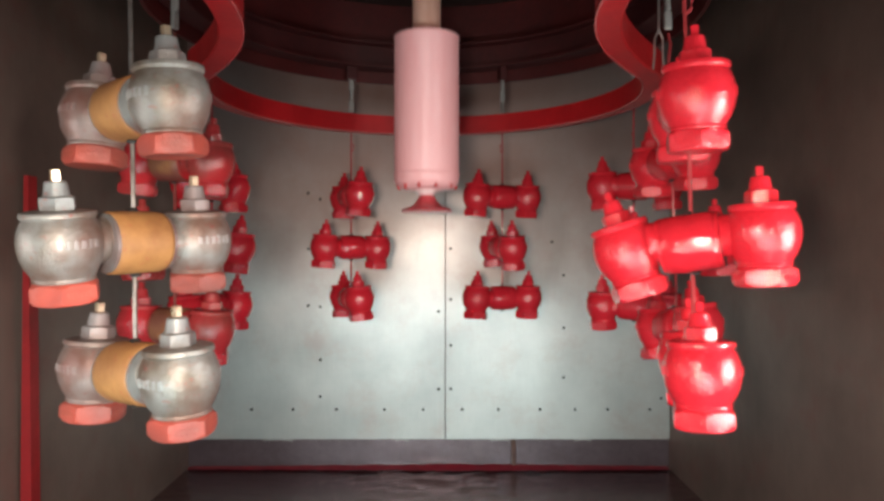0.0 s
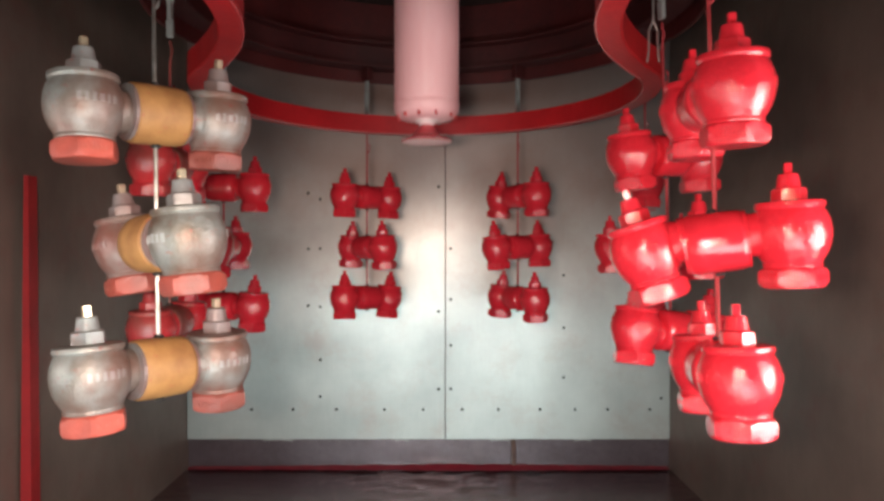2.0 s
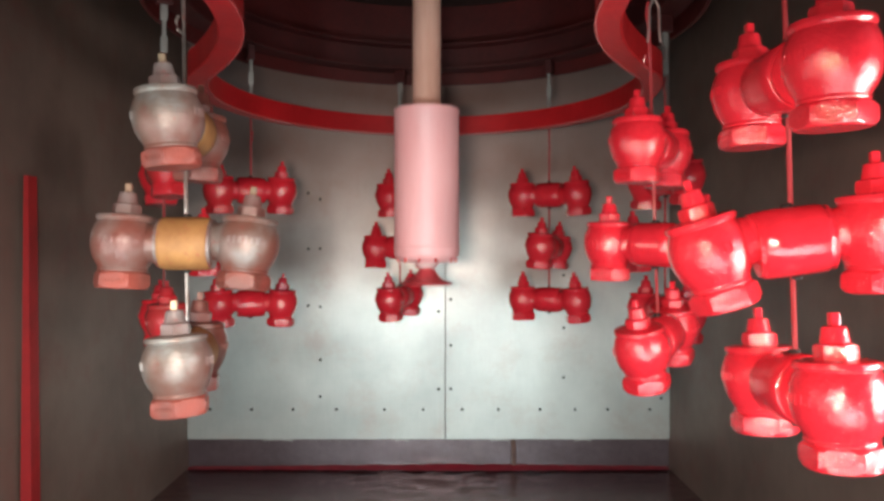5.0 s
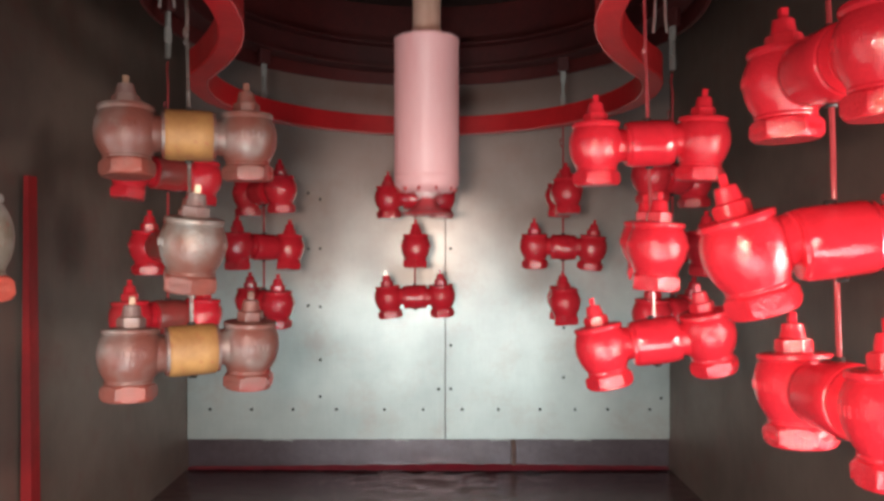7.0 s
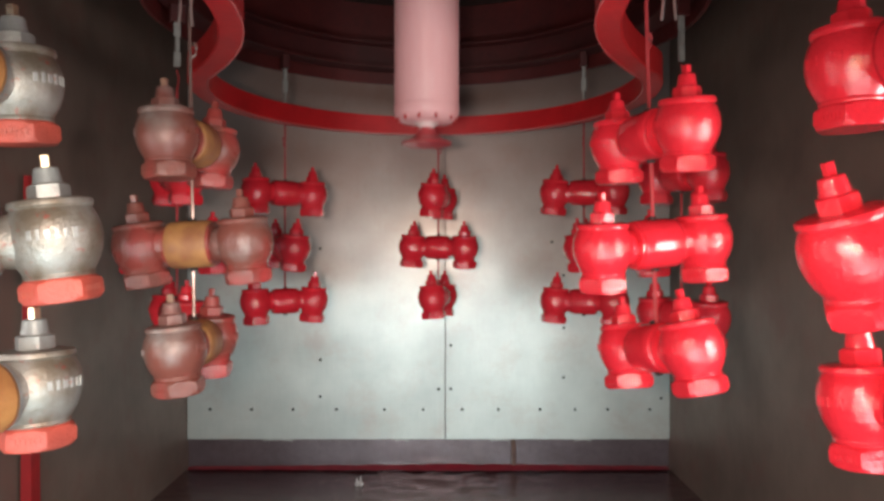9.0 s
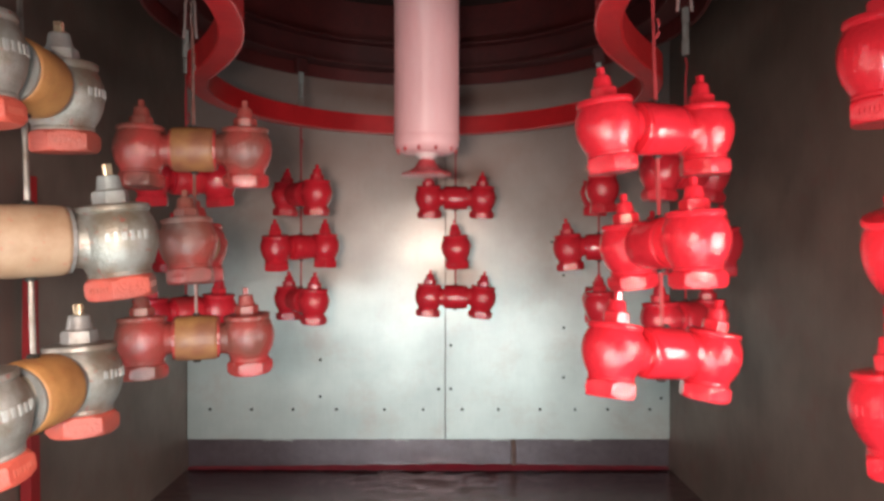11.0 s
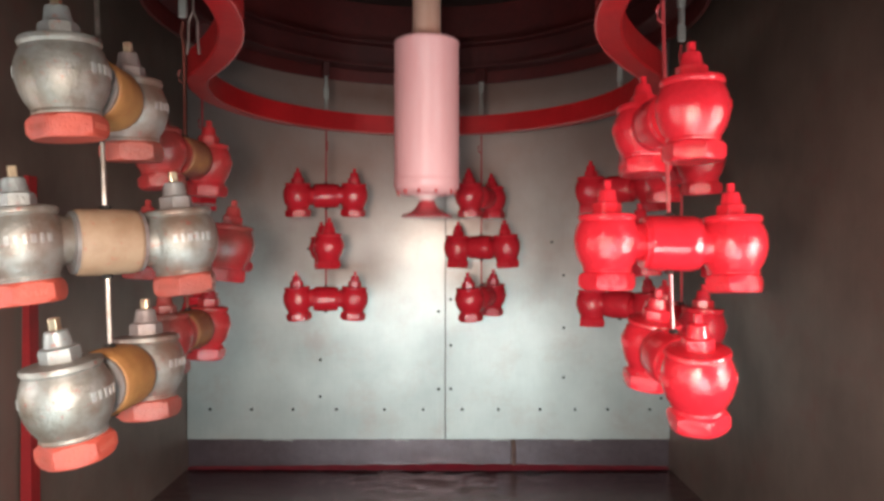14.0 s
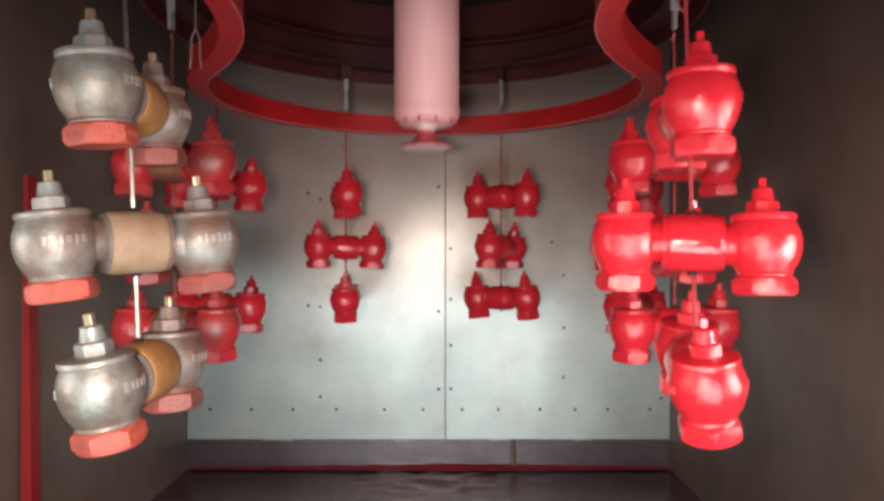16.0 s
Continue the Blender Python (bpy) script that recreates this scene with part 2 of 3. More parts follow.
def slab(name, x0, x1, y0, y1, z0, z1, material, label, category, parent=None):
    bm = box(x1 - x0, y1 - y0, z1 - z0, Matrix.Translation(((x0 + x1) / 2, (y0 + y1) / 2, (z0 + z1) / 2)))
    return tagged(part(name, bm, material, parent), label, category, "", "structure")


slab("floor", LEFT - 0.1, RIGHT + 0.1, -2.6, BACK + 0.2, -0.16, -0.06, m_floor, "dark booth floor covered in wet red paint", "floor")
# the basin of paint-stained water that covers the floor, with its ripples
NX, NY = 120, 150
rows = []
bm = bmesh.new()
for j in range(NY + 1):
    y = FRONT + (BACK + 0.03 - FRONT) * j / NY
    near = max(0.0, 1 - (BACK - y) / 1.2)
    row = []
    for i in range(NX + 1):
        x = LEFT + (RIGHT - LEFT) * i / NX
        calm = 0.25 + math.exp(-((x - 0.05) / 0.45) ** 2)
        h = 0.010 * near * calm * noise.noise((x * 9, y * 20, 0.3)) + 0.004 * near * noise.noise((x * 30, y * 44, 2.0))
        row.append(bm.verts.new((x, y, h - 0.008)))
    rows.append(row)
for a, b in zip(rows, rows[1:]):
    for i in range(NX):
        bm.faces.new((a[i], a[i + 1], b[i + 1], b[i]))
tagged(part("water", bm, m_water, None, "", True), "dark maroon paint-stained water rippling in the booth basin", "water", "", "structure")
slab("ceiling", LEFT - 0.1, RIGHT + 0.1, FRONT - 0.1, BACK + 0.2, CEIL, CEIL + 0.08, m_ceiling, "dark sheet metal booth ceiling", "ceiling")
wall = slab("wall_back", LEFT, RIGHT, BACK + 0.03, BACK + 0.13, -0.06, CEIL, m_kick, "stained steel back wall of the booth", "wall")
# the side walls, each with the opening that the conveyor passes through
GATE = (0.50, 0.94, 0.30, 2.16)
for name, x0, x1 in (("wall_left", LEFT - 0.1, LEFT), ("wall_right", RIGHT, RIGHT + 0.1)):
    for y0, y1, z0, z1 in ((FRONT, GATE[0], -0.06, CEIL), (GATE[1], BACK + 0.13, -0.06, CEIL), (GATE[0], GATE[1], -0.06, GATE[2]), (GATE[0], GATE[1], GATE[3], CEIL)):
        slab(name, x0, x1, y0, y1, z0, z1, m_side, "dark stained sheet metal side wall", "wall")
# unseen front wall; its low, deep lintel is added to shade the upper booth
for x0, x1, z0, z1 in ((LEFT - 0.1, -1.15, 0, CEIL), (1.15, RIGHT + 0.1, 0, CEIL), (-1.15, 1.15, 1.207, CEIL), (-1.15, 1.15, 0, 0.12)):
    slab("wall_front_shade", x0, x1, FRONT - 0.1, LINTEL_SHADE if z0 > 1 else FRONT, z0, z1, m_side, "added unseen dark sheet metal wall round the opening, shading the lamps", "wall")
# the hall behind the opening, closed by plain walls
slab("hall_wall_back", LEFT - 0.1, RIGHT + 0.1, -2.7, -2.6, -0.06, CEIL, m_side, "plain dark hall wall", "wall")
slab("hall_wall_left", LEFT - 0.1, LEFT, -2.6, FRONT - 0.1, -0.06, CEIL, m_side, "plain dark hall wall", "wall")
slab("hall_wall_right", RIGHT, RIGHT + 0.1, -2.6, FRONT - 0.1, -0.06, CEIL, m_side, "plain dark hall wall", "wall")
slab("hall_ceiling", LEFT - 0.1, RIGHT + 0.1, -2.7, FRONT - 0.1, CEIL, CEIL + 0.08, m_ceiling, "dark hall ceiling", "ceiling")
SEAM, LOW = 0.070, 0.149
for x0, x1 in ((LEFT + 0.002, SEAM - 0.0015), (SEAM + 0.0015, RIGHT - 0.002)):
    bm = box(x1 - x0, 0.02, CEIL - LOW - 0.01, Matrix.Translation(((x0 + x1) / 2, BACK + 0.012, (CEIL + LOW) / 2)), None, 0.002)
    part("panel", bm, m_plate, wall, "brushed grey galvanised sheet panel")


# sheet screws in the back panels, by their distance from the seam and height
SCREW_Z = 0.314
SCREWS = [(x, SCREW_Z) for x in (-1.183, -0.962, -0.741, -0.510, -0.255, -0.048, 0.160, 0.352, 0.574, 0.760, 0.934, 1.159)]
SCREWS += [(-0.596, z) for z in (0.383, 0.578, 0.860, 1.170, 1.433)] + [(-0.660, z) for z in (0.866, 1.169, 1.466)]
SCREWS += [(0.034, z) for z in (0.422, 0.836, 1.499)] + [(0.098, z) for z in (0.422, 0.656, 0.900, 1.170)]
SCREWS += [(0.700, z) for z in (0.485, 0.749, 1.028)] + [(0.637, 1.205), (1.219, 0.374)]
screw_mesh = None
for x, z in SCREWS:
    if screw_mesh is None:
        first = part("screw", lathe([(0.008, 0.0), (0.008, 0.003), (0.005, 0.006)], 8), m_bolt, wall)
        screw_mesh, ob = first.data, first
    else:
        ob = new("screw", screw_mesh)
        ob.parent = wall
    ob.matrix_local = pose(x, BACK + 0.002, z, 90, 0, 0)

# paint that has run down to the foot of the back wall
rng = random.Random(4)
foot = [Vector((LEFT + 0.01 + (RIGHT - LEFT - 0.02) * i / 90, BACK + 0.022 + rng.uniform(-0.006, 0.004), 0)) for i in range(91)]
bm = bmesh.new()
crest = [0.003 + 0.012 * max(0.0, 1 - abs(p.x - 0.12) / 1.3) * (0.7 + 0.6 * rng.random()) for p in foot]
rings = [[bm.verts.new(p + Vector(o)) for o in ((0, -0.035 - 2 * h, 0.001), (0, -0.014, 0.35 * h + 0.002), (0, 0.0, h), (0, 0.012, h))] for p, h in zip(foot, crest)]
for a, b in zip(rings, rings[1:]):
    for k in range(3):
        bm.faces.new((a[k], b[k], b[k + 1], a[k + 1]))
part("paint_crust", bm, m_spatter, wall, "crust of dried red paint", True)

part("bracket", box(0.022, 0.012, 0.15, Matrix.Translation((0.435, BACK + 0.023, 0.072)), None, 0.002), m_rust, wall, "rusty upright bracket")
for x, w in ((-0.82, 0.16), (-0.16, 0.07), (0.36, 0.10), (0.80, 0.09)):
    arc = [Vector((x - w / 2 + w * k / 8, BACK - 0.002 - 0.012 * math.sin(math.pi * k / 8), LOW - 0.001 + 0.010 * math.sin(math.pi * k / 8))) for k in range(9)]
    part("curled_lip", sweep(arc, [(-0.002, -0.002), (0.002, -0.002), (0.002, 0.002), (-0.002, 0.002)]), m_plate, wall, "curled lower edge of the sheet")

post = part("red_post", sweep([Vector((0, 0, 0)), Vector((0.0, 0.05, 0))], [(-0.021, 0), (0.021, 0), (0.007, 1.40), (-0.007, 1.40)]), m_post)
post.matrix_world = pose(LEFT + 0.03, 2.25, 0)
tagged(post, "narrow red-stained steel post standing by the side wall", "post")

# red guard rail and the conveyor track above it
ring = part("guard_rail", sweep(whole(RING, 1.672), [(-0.030, 0.004), (-0.026, 0.0), (0.026, 0.0), (0.030, 0.004), (0.030, 0.075), (-0.030, 0.075)]), m_ring, None, "", False)
# highlight on the rail's lower edge, modelled as a thin pale strip
part("edge_glint", sweep(whole(RING, 1.672), [(0.027, -0.002), (0.031, -0.002), (0.031, 0.002), (0.027, 0.002)]), m_bead_glint, ring, "thin pale strip painting the highlight on the lower edge")
tagged(ring, "glossy red-coated guard rail bent into an omega loop", "rail", "", "structure")
for side, y in ((-1, 2.28), (1, 2.28)):
    hook = part("wire_hook", tube([Vector((0, 0, 0.05)), Vector((side * 0.010, -0.004, 0.02)), Vector((side * 0.024, -0.006, -0.002)), Vector((side * 0.033, -0.006, -0.004))], 0.0022), m_link)
    hook.matrix_world = pose(side * 0.695, y, 1.69)
    tagged(hook, "short bent wire hook caught on the red guard rail", "hook")
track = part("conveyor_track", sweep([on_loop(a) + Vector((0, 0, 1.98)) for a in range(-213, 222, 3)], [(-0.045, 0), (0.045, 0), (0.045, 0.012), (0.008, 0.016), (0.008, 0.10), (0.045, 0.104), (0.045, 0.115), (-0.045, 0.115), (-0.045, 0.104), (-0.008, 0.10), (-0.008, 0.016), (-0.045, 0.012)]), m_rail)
tagged(track, "oversprayed overhead conveyor track in an omega loop, coloured dark for shade", "conveyor", "", "structure")
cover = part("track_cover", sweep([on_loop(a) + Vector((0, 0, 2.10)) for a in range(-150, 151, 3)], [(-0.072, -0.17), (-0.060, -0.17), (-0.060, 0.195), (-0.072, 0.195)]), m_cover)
tagged(cover, "dark red sheet cover over the conveyor track", "cover", "", "structure")


# ---- the spray disc on its lift ----
def sprayer():
    top = tagged(new("disc_sprayer"), "pink-stained rotary disc paint sprayer on a vertical lift tube", "paint sprayer")
    # origin at the upper edge of the shroud
    part("shroud", lathe([(0.0, 0.002), (0.060, 0.002), (0.1085, 0.0), (0.1115, -0.002), (0.1115, -0.010), (0.110, -0.012), (0.110, -0.488), (0.108, -0.494), (0.088, -0.514), (0.060, -0.518), (0.0, -0.518)], 40), m_shroud, top, "pale pink plastic shroud with red overspray", True)
    part("lift_tube", lathe([(0.048, -0.01), (0.048, 1.30)], 24), m_stem, top, "tan tube with paint stains", True)
    part("collar", lathe([(0.040, -0.516), (0.038, -0.524), (0.026, -0.532), (0.022, -0.537)], 20), m_collar, top, "small pale collar", True)
    part("disc", lathe([(0.020, -0.532), (0.027, -0.540), (0.036, -0.556), (0.046, -0.568), (0.062, -0.577), (0.084, -0.584), (0.087, -0.588), (0.085, -0.592), (0.0, -0.588)], 32), m_disc, top, "dark red bell-shaped disc", True)
    part("seam_band", lathe([(0.1105, -0.462), (0.1125, -0.464), (0.1125, -0.471), (0.1095, -0.473)], 40), m_shroud, top, "", True)
    # beads of paint hanging from the lower rim
    rng = random.Random(12)
    for k in range(11):
        a, r = radians(33 * k + rng.uniform(-9, 9)), rng.uniform(0.0045, 0.0075)
        bead = part("paint_bead", lathe([(0.3 * r, 0.6 * r), (0.8 * r, 0.2 * r), (r, -0.5 * r), (0.75 * r, -1.3 * r), (0.25 * r, -1.7 * r)], 8), m_bead_glint, top, "", True)
        bead.matrix_local = pose(0.098 * math.cos(a), 0.098 * math.sin(a), -0.505)
    return top


SPRAYER = sprayer()


# ---- valves ----
def nut(flat, rows, bm=None, n=36):
    """A hexagon nut about z with turned chamfers: flat is half its width over flats, rows are (limit of the radius, z)."""
    bm = bm or bmesh.new()
    rings = []
    for limit, z in rows:
        ring = []
        for i in range(n):
            a = 2 * math.pi * i / n
            r = min(flat / math.cos((a % (math.pi / 3)) - math.pi / 6), limit)
            ring.append(bm.verts.new((r * math.cos(a), r * math.sin(a), z)))
        rings.append(ring)
    for a, b in zip(rings, rings[1:]):
        for i in range(n):
            bm.faces.new((a[i], a[(i + 1) % n], b[(i + 1) % n], b[i]))
    bm.faces.new(rings[0][::-1])
    bm.faces.new(rings[-1])
    return bm


def valve_meshes():
    made = {}
    made["body"] = lathe([(0.036, -0.060), (0.046, -0.058), (0.0475, -0.055), (0.0465, -0.051), (0.049, -0.046), (0.055, -0.036), (0.0605, -0.022), (0.0637, -0.006), (0.064, 0.006), (0.0620, 0.021),
                          (0.0570, 0.034), (0.0530, 0.041), (0.0550, 0.043), (0.0565, 0.0455), (0.0565, 0.050), (0.0550, 0.053), (0.044, 0.0555), (0.0, 0.056)], 36)
    # the side outlet with its thread collar
    lathe([(0.045, 0.035), (0.040, 0.052), (0.037, 0.066), (0.0395, 0.069), (0.0395, 0.080), (0.036, 0.084)], 24, made["body"], pose(0, 0, 0, 0, 90, 0))
    made["inlet_cap"] = nut(0.0478, [(0.047, -0.093), (0.0500, -0.0915), (0.0530, -0.0880), (0.0552, -0.084), (0.0552, -0.068), (0.0530, -0.0635), (0.0500, -0.061), (0.046, -0.058)])
    made["bonnet"] = nut(0.0250, [(0.0262, 0.0555), (0.0285, 0.0565), (0.0285, 0.071), (0.0270, 0.0755), (0.0240, 0.077), (0.0205, 0.078), (0.0198, 0.080), (0.0165, 0.099), (0.0152, 0.101), (0.010, 0.102)])
    made["spindle"] = box(0.0125, 0.0125, 0.020, Matrix.Translation((0, 0, 0.110)), None, 0.0015)
    bm = bmesh.new()
    for i, w in enumerate((0.007, 0.005, 0.008, 0.006, 0.005, 0.007)):
        for side in (-1, 1):
            a = side * 90 + side * (i - 2.5) * 10.5
            box(0.003, w, 0.013 + 0.002 * (i % 2), pose(0, 0, 0, 0, 0, a) @ Matrix.Translation((0.0638, 0, 0.004)), bm, 0.0006)
    made["raised_mark"] = bm
    # cast letters on three flats of the cap, too small to read
    bm = bmesh.new()
    for face in (30, 150, 270):
        for i, w in enumerate((0.0045, 0.003, 0.0045, 0.004, 0.003, 0.0045)):
            box(0.0016, w, 0.0085, pose(0, 0, 0, 0, 0, face) @ Matrix.Translation((0.0482, -0.0165 + 0.0066 * i, -0.076)), bm)
    made["cap_mark"] = bm
    return made


VALVE_MAT = {"body": m_cast, "inlet_cap": m_cap, "bonnet": m_bonnet, "spindle": m_brass, "raised_mark": m_mark, "cap_mark": m_cap_mark}
VALVE_LABEL = {"body": "bulging cast body with a side outlet", "inlet_cap": "orange-red hexagonal cap", "bonnet": "grey hexagonal bonnet", "spindle": "square brass spindle end",
               "raised_mark": "unreadable raised casting marks", "cap_mark": "unreadable cast letters on the cap"}
VALVE_DATA = {}
for key, bm in valve_meshes().items():
    me = bpy.data.meshes.new(key)
    bmesh.ops.recalc_face_normals(bm, faces=bm.faces[:])
    bm.normal_update()
    if key in ("body", "inlet_cap", "bonnet"):
        for f in bm.faces:
            f.smooth = len(f.verts) == 4
        for e in bm.edges:
            e.smooth = e.calc_face_angle(0.0) < radians(30 if key == "body" else 22)
    bm.to_mesh(me)
    bm.free()
    me.materials.append(VALVE_MAT[key])
    VALVE_DATA[key] = me

SLEEVE = lathe([(0.040, -0.048), (0.0515, -0.0475), (0.0535, -0.045), (0.0545, -0.02), (0.0540, 0.01), (0.0535, 0.040), (0.0515, 0.0475), (0.040, 0.048)], 32, None, pose(0, 0, 0, 0, 90, 0))
bm = SLEEVE
bmesh.ops.recalc_face_normals(bm, faces=bm.faces[:])
bm.normal_update()
for f in bm.faces:
    f.smooth = len(f.verts) == 4
SLEEVE_DATA = bpy.data.meshes.new("sleeve")
bm.to_mesh(SLEEVE_DATA)
bm.free()
SLEEVE_DATA.materials.append(m_tape)
SLEEVE_PALE = SLEEVE_DATA.copy()
SLEEVE_PALE.materials[0] = m_tape_pale
rim = bmesh.new()
lathe([(0.040, -0.004), (0.0505, -0.003), (0.0505, 0.003), (0.040, 0.004)], 24, rim, pose(0, 0, 0, 0, 90, 0))
RIM_DATA = bpy.data.meshes.new("joint_ring")
rim.to_mesh(RIM_DATA)
rim.free()
RIM_DATA.materials.append(m_bonnet)

knot = lathe([(0.004, 0.0), (0.0085, 0.001), (0.010, 0.004), (0.0075, 0.007), (0.0045, 0.008)], 10)
KNOT_DATA = bpy.data.meshes.new("wire_knot")
knot.normal_update()
knot.to_mesh(KNOT_DATA)
knot.free()
KNOT_DATA.materials.append(m_bolt)

HALF = 0.121  # from the rod to each valve's middle


def child(name, data, parent, m, label=""):
    ob = new(name, data)
    ob.parent = parent
    ob.matrix_local = m
    if label:
        tagged(ob, label)
    return ob


def valve_pair(lean_a, lean_b, label, state, pale=False):
    """Two angle valves joined by a taped sleeve; lean: (about the bar, in its plane) of each valve."""
    pair = tagged(new("valve_pair"), label, "pipe valves", "hydrant valves on the paint line")
    wrap = "sleeve wrapped in pale worn tape" if pale else "sleeve wrapped in brown masking tape"
    child("sleeve", SLEEVE_PALE if pale else SLEEVE_DATA, pair, Matrix.Identity(4), wrap if state == "bare" else "red-painted joining sleeve")
    for x in (-0.0505, 0.0505):
        child("joint_ring", RIM_DATA, pair, Matrix.Translation((x, 0, 0)))
    for z in (0.052, -0.060):
        child("wire_knot", KNOT_DATA, pair, Matrix.Translation((0, 0, z)))
    for x, turn, (roll, tip) in ((-HALF, 0, lean_a), (HALF, 180, lean_b)):
        m = Matrix.Translation((x, 0, 0)) @ pose(0, 0, 0, roll, tip, 0) @ pose(0, 0, 0, 0, 0, turn)
        body = child("valve", VALVE_DATA["body"], pair, m, VALVE_LABEL["body"])
        for key in ("inlet_cap", "bonnet", "spindle", "raised_mark", "cap_mark"):
            ob = child(key, VALVE_DATA[key], body, Matrix.Identity(4), VALVE_LABEL[key] if state == "bare" else "")
            if key in ("raised_mark", "cap_mark"):
                tagged(ob, kind="stuff")
    return pair


# heights of the three pairs and of the hanger over the floor
BARS = (1.174, 0.948)
MID = 1.167


def rod_mesh(gap=None):
    bm = tube([Vector((0, 0, z)) for z in (0.93, 1.2, 1.5, 1.70)] + [Vector((0.006, 0, 1.735)), Vector((0.0, 0, 1.765))], 0.0042)
    return bm


def hanger():
    top = tagged(new("hanger_rod"), "thin steel hanger rod on a conveyor link, carrying three valve pairs", "hanger", "hangers of the conveyor")
    part("rod", rod_mesh(), m_rod_red, top)
    bm = box(0.022, 0.012, 0.05, Matrix.Translation((0, 0, 1.80)), None, 0.003)
    box(0.012, 0.022, 0.05, Matrix.Translation((0, 0, 1.85)), bm, 0.003)
    box(0.022, 0.012, 0.05, Matrix.Translation((0, 0, 1.90)), bm, 0.003)
    part("link", bm, m_link, top, "grey steel chain link")
    part("trolley", box(0.05, 0.03, 0.075, Matrix.Translation((0, 0, 1.96)), None, 0.004), m_rail, top)
    part("side_hook", tube([Vector((0.0, 0.005, 1.60)), Vector((0.010, 0.005, 1.608)), Vector((0.013, 0.005, 1.625)), Vector((0.008, 0.005, 1.637))], 0.003), m_rod_red, top)
    return top


def empty_hook():
    top = tagged(new("empty_hook"), "bare forked steel hook hanging from the conveyor", "hook")
    bm = tube([Vector((0, 0, 0.10)), Vector((0, 0, 0.42))], 0.003)
    part("shank", bm, m_rod, top)
    for side in (-1, 1):
        part("prong", tube([Vector((0, 0, 0.10)), Vector((side * 0.010, 0, 0.075)), Vector((side * 0.011, 0, 0.03)), Vector((side * 0.014, 0, 0.0))], 0.0028), m_rod, top)
    return top


def splash():
    """A small crown of water: a few leaning tongues round a ring."""
    top = tagged(new("water_splash"), "small pale splash rising from the stained basin water", "splash")
    for k in range(6):
        a = 60 * k + 11 * (k % 2)
        h = 0.016 + 0.013 * ((k * 5) % 3)
        bm = lathe([(0.0075, 0.0), (0.006, 0.4 * h), (0.0035, 0.8 * h), (0.001, h)], 7)
        ob = part("tongue", bm, m_foam, top, "", True)
        ob.matrix_local = pose(0.014 * math.cos(radians(a)), 0.014 * math.sin(radians(a)), 0, 0, 8 + 4 * (k % 3), 0) if k == 0 else pose(0, 0, 0, 0, 0, a) @ pose(0.013, 0, 0, 0, 6 + 5 * (k % 3), 0)
    return top


# where and when drops from the wet valves strike the basin
SPLASHES = [(0.9, -0.50, 3.46, splash()), (9.0, -0.36, 3.50, splash()), (3.0, -0.84, 3.46, splash()), (14.8, -0.56, 3.42, splash())]


# ---- timing of the line ----
# the chain creeps and surges: degrees of the loop gone by each time
TRAVEL = ((0.0, 0.0), (0.5, 1.7), (1.0, 3.0), (1.5, 3.9), (2.0, 5.0), (2.5, 7.1), (3.0, 9.0), (3.5, 10.2), (4.0, 11.6), (4.5, 13.2), (5.0, 15.4), (5.5, 17.2), (6.0, 18.6),
          (6.5, 19.7), (7.0, 20.1), (7.5, 21.1), (8.0, 22.9), (8.5, 25.8), (9.0, 27.4), (9.5, 28.3), (10.0, 29.4), (10.5, 31.2), (11.0, 32.8), (11.5, 33.9), (12.0, 34.7),
          (12.5, 35.4), (13.0, 38.5), (13.5, 40.2), (14.0, 41.0), (14.5, 42.3), (15.0, 43.2), (15.5, 45.4), (16.0, 47.4))
STEP, FIRST = 47.2, -25.0


def between(rows, t):
    for (t0, a), (t1, b) in zip(rows, rows[1:]):
        if t <= t1:
            return a + (b - a) * (t - t0) / (t1 - t0)
    return rows[-1][1]


def travel(t):
    """Degrees of the loop that the chain has gone by t."""
    return between(TRAVEL, t)


# a string that rolls along the spin bar turns with the chain; others have their own turns
ROLL = 14.45
SPIN = tuple((t, ROLL * d) for t, d in TRAVEL)
LEAVING = SPIN[:14] + ((7.0, 285.0), (7.5, 295.0), (8.0, 315.0), (8.5, 338.0), (9.0, 350.0), (9.5, 366.0), (10.0, 385.0), (10.5, 412.0), (11.0, 438.0), (11.5, 456.0), (12.0, 470.0),
                       (12.5, 485.0), (13.0, 506.0), (13.5, 532.0), (14.0, 546.0), (14.5, 556.0), (15.0, 560.0), (16.0, 560.0))
FIRST_TURNS = ((0.0, 0.0), (0.5, 39.0), (1.0, 74.0), (1.5, 89.0), (2.0, 96.0), (2.5, 113.0), (3.0, 149.0), (3.5, 168.0), (4.0, 177.0), (4.5, 200.0), (5.0, 226.0), (5.5, 250.0), (6.0, 268.0),
               (6.5, 284.0), (7.0, 300.0), (7.5, 318.0), (8.0, 341.0), (8.5, 388.0), (9.0, 416.0), (9.5, 430.0), (10.0, 446.0), (10.5, 470.0), (11.0, 490.0), (11.5, 502.0), (12.0, 515.0),
               (12.5, 527.0), (13.0, 570.0), (13.5, 590.0), (14.0, 602.0), (14.5, 620.0), (15.0, 633.0), (15.5, 665.0), (16.0, 694.0))
ENTERING = ((0.0, 14.0), (9.0, 14.0), (11.5, -5.0), (12.5, -5.0), (14.0, 0.0), (16.0, 0.0))
FREE = ((0.0, 0.0), (3.5, -13.0), (7.0, -16.0), (8.0, -26.0), (9.0, -32.0), (11.0, -44.0), (16.0, -48.0))
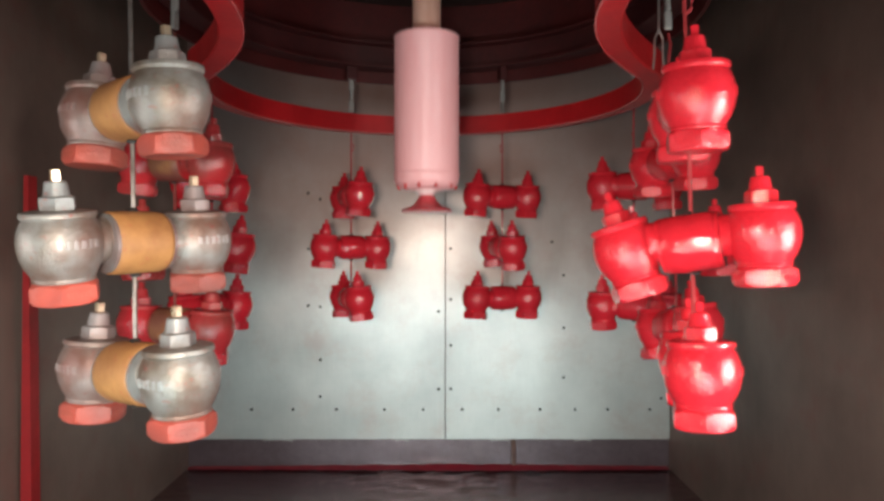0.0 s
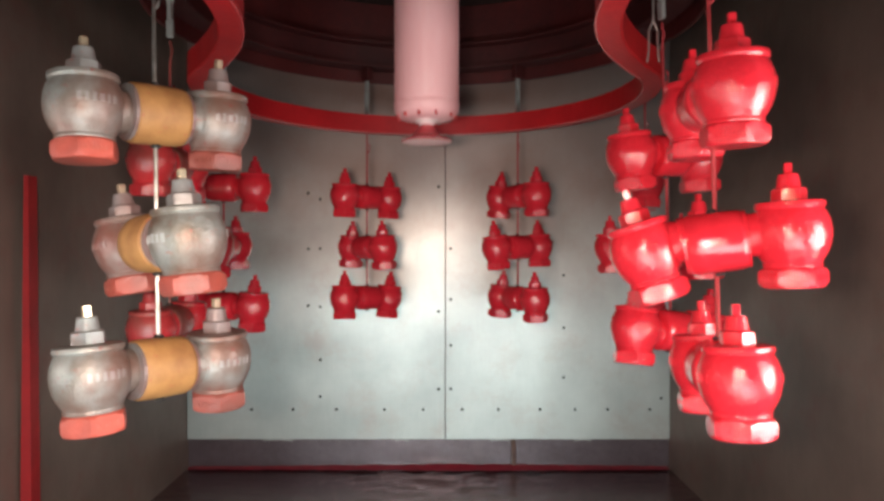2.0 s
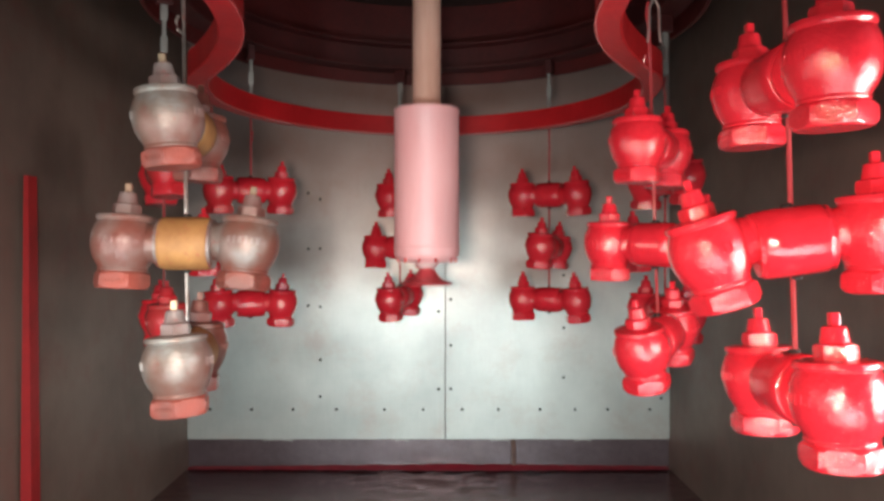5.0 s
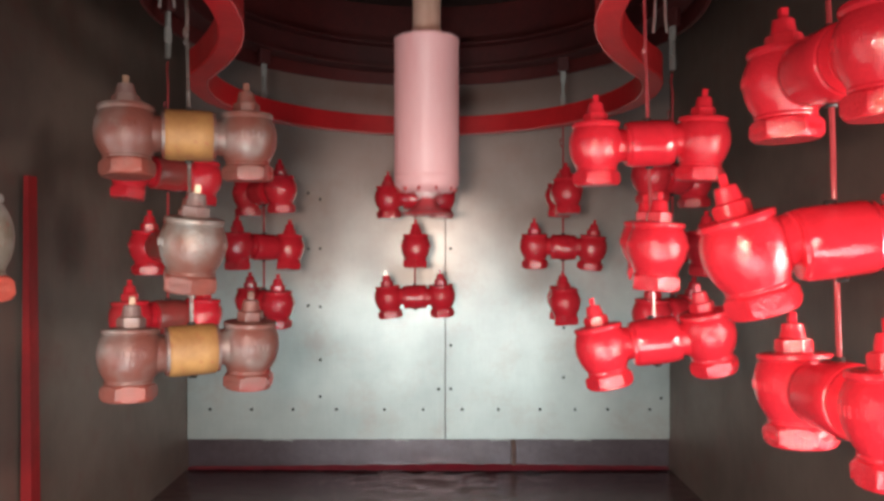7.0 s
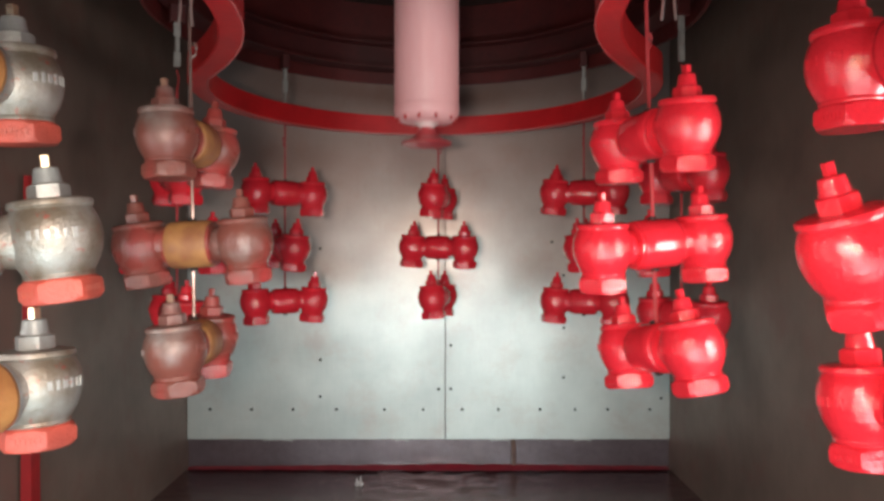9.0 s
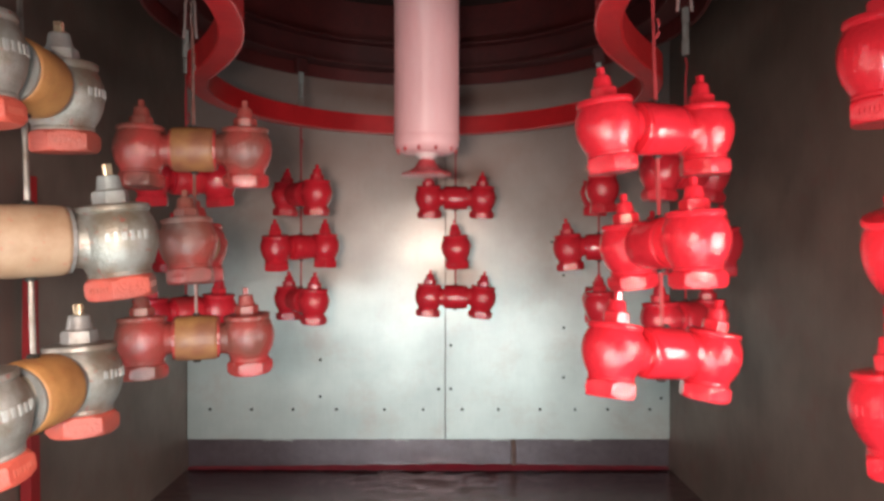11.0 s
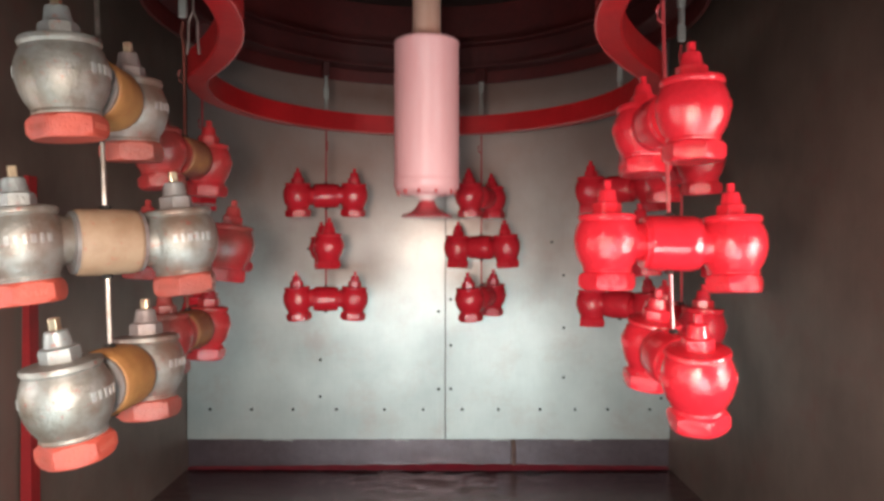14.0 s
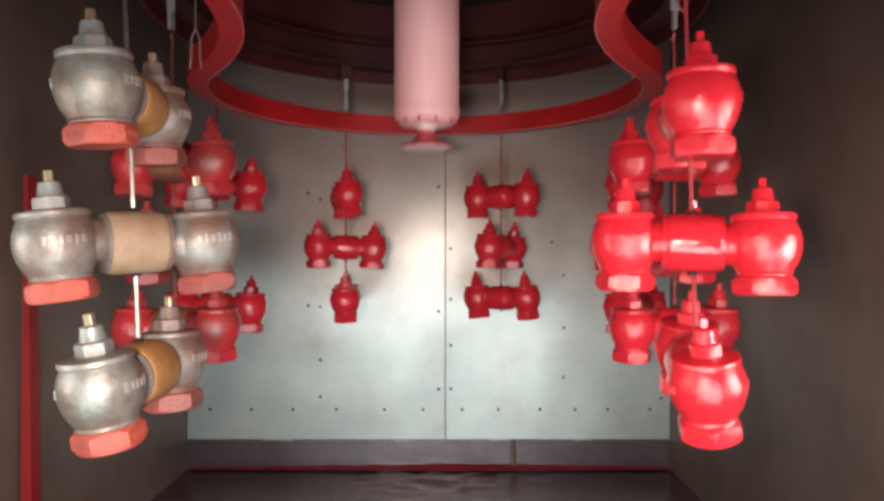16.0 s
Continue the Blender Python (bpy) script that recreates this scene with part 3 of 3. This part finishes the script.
# per string: steps from the back, turn of the middle pair at 0 s, turns of the upper and lower pair on it, height of the upper pair, how it spins
STRINGS = [
    dict(at=-4, turn=40, upper=52, lower=46, top=1.415, spin=ENTERING, state="bare"),
    dict(at=-3, turn=52, upper=90, lower=95, top=1.405, spin=FIRST_TURNS, state="bare"),
    dict(at=-2, turn=70, upper=90, lower=90, top=1.405, spin=SPIN, state="red"),
    dict(at=-1, turn=157, upper=90, lower=84, top=1.40, spin=SPIN, state="red"),
    dict(at=0, turn=24, upper=90, lower=90, top=1.40, spin=SPIN, state="red"),
    dict(at=1, turn=106, upper=92, lower=88, top=1.40, spin=SPIN, state="red"),
    dict(at=2, turn=60, upper=88, lower=90, top=1.405, spin=SPIN, state="red"),
    dict(at=3, turn=4, upper=96, lower=94, top=1.41, spin=LEAVING, state="red"),
    dict(at=4, turn=-28, upper=105, lower=103, top=1.425, spin=FREE, state="red"),
]
LEAN = {-4: 0.04, -3: 0.015, 3: 0.03, 4: 0.03}
LABELS = {"bare": "two bare grey cast hydrant valves joined by a taped brown sleeve",
          "red": "two hydrant valves coated in wet glossy red paint, on a rod"}
LINE = []
rng = random.Random(7)
for string in STRINGS:
    pairs = []
    for k in range(3):
        a, b = ((rng.uniform(-5, 5), rng.uniform(-5, 5)) for _ in range(2))
        if string["at"] == 4 and k == 1:
            a, b = (2, -10), (0, 5)
        if string["at"] == 4 and k != 1:
            a, b = (0, 1), (0, 2)
        tilt = {(-4, 1): 0, (4, 1): -6, (3, 1): -3, (3, 2): 7, (4, 2): 3}.get((string["at"], k), rng.uniform(-2.5, 2.5))
        pairs.append((valve_pair(a, b, LABELS[string["state"]], string["state"], (string["at"], k) == (-4, 1)), tilt))
    LINE.append((string, hanger(), pairs))
HOOKS = [(-3.28, empty_hook()), (3.27, empty_hook())]


# hangers that hang a little off the even spacing
SLACK = {-1: -1.9, 1: 0.5}


def string_place(at, t):
    return on_loop(FIRST + STEP * at + SLACK.get(at, 0.0) + travel(t))


def motions():
    times = [0.5 * i for i in range(33)]
    for string, rod, pairs in LINE:
        places = {t: string_place(string["at"], t) for t in times}
        turns = {t: string["turn"] - between(string["spin"], t) for t in times}
        lean = LEAN.get(string["at"], 0.0)

        def hung(t, z, turn):
            """A pose on the leaning rod at height z."""
            p = places[t]
            return pose(p.x + lean * (MID - z), p.y, z, 0, -math.degrees(lean), 0) @ pose(0, 0, 0, 0, 0, turn)

        walk(rod, [(t, hung(t, 0.0, turns[t])) for t in times])
        for (pair, tilt), z, add in zip(pairs, (string["top"], *BARS), (string["upper"], 0, string["lower"])):
            walk(pair, [(t, hung(t, z, turns[t] + add) @ pose(0, 0, 0, 0, tilt, 0)) for t in times])
    for at, hook in HOOKS:
        places = {t: string_place(at, t) for t in times}
        walk(hook, [(t, pose(places[t].x, places[t].y, 1.61)) for t in times])
    for when, x, y, drop in SPLASHES:
        low, high = pose(x, y, -0.09), pose(x, y, -0.006)
        walk(drop, [(0.0, low), (when - 0.25, low), (when - 0.05, high), (when + 0.1, high), (when + 0.35, low), (16.5, low)])
    # the disc goes up and down at an even pace
    rows = []
    for i in range(161):
        t = i * 0.1
        u = ((t - 0.757) / 2.329) % 1.0
        height = min(u, 1 - u) * 2
        rows.append((t, pose(0.0, AXIS_Y, 1.338 + 0.838 * height)))
    walk(SPRAYER, rows)


motions()
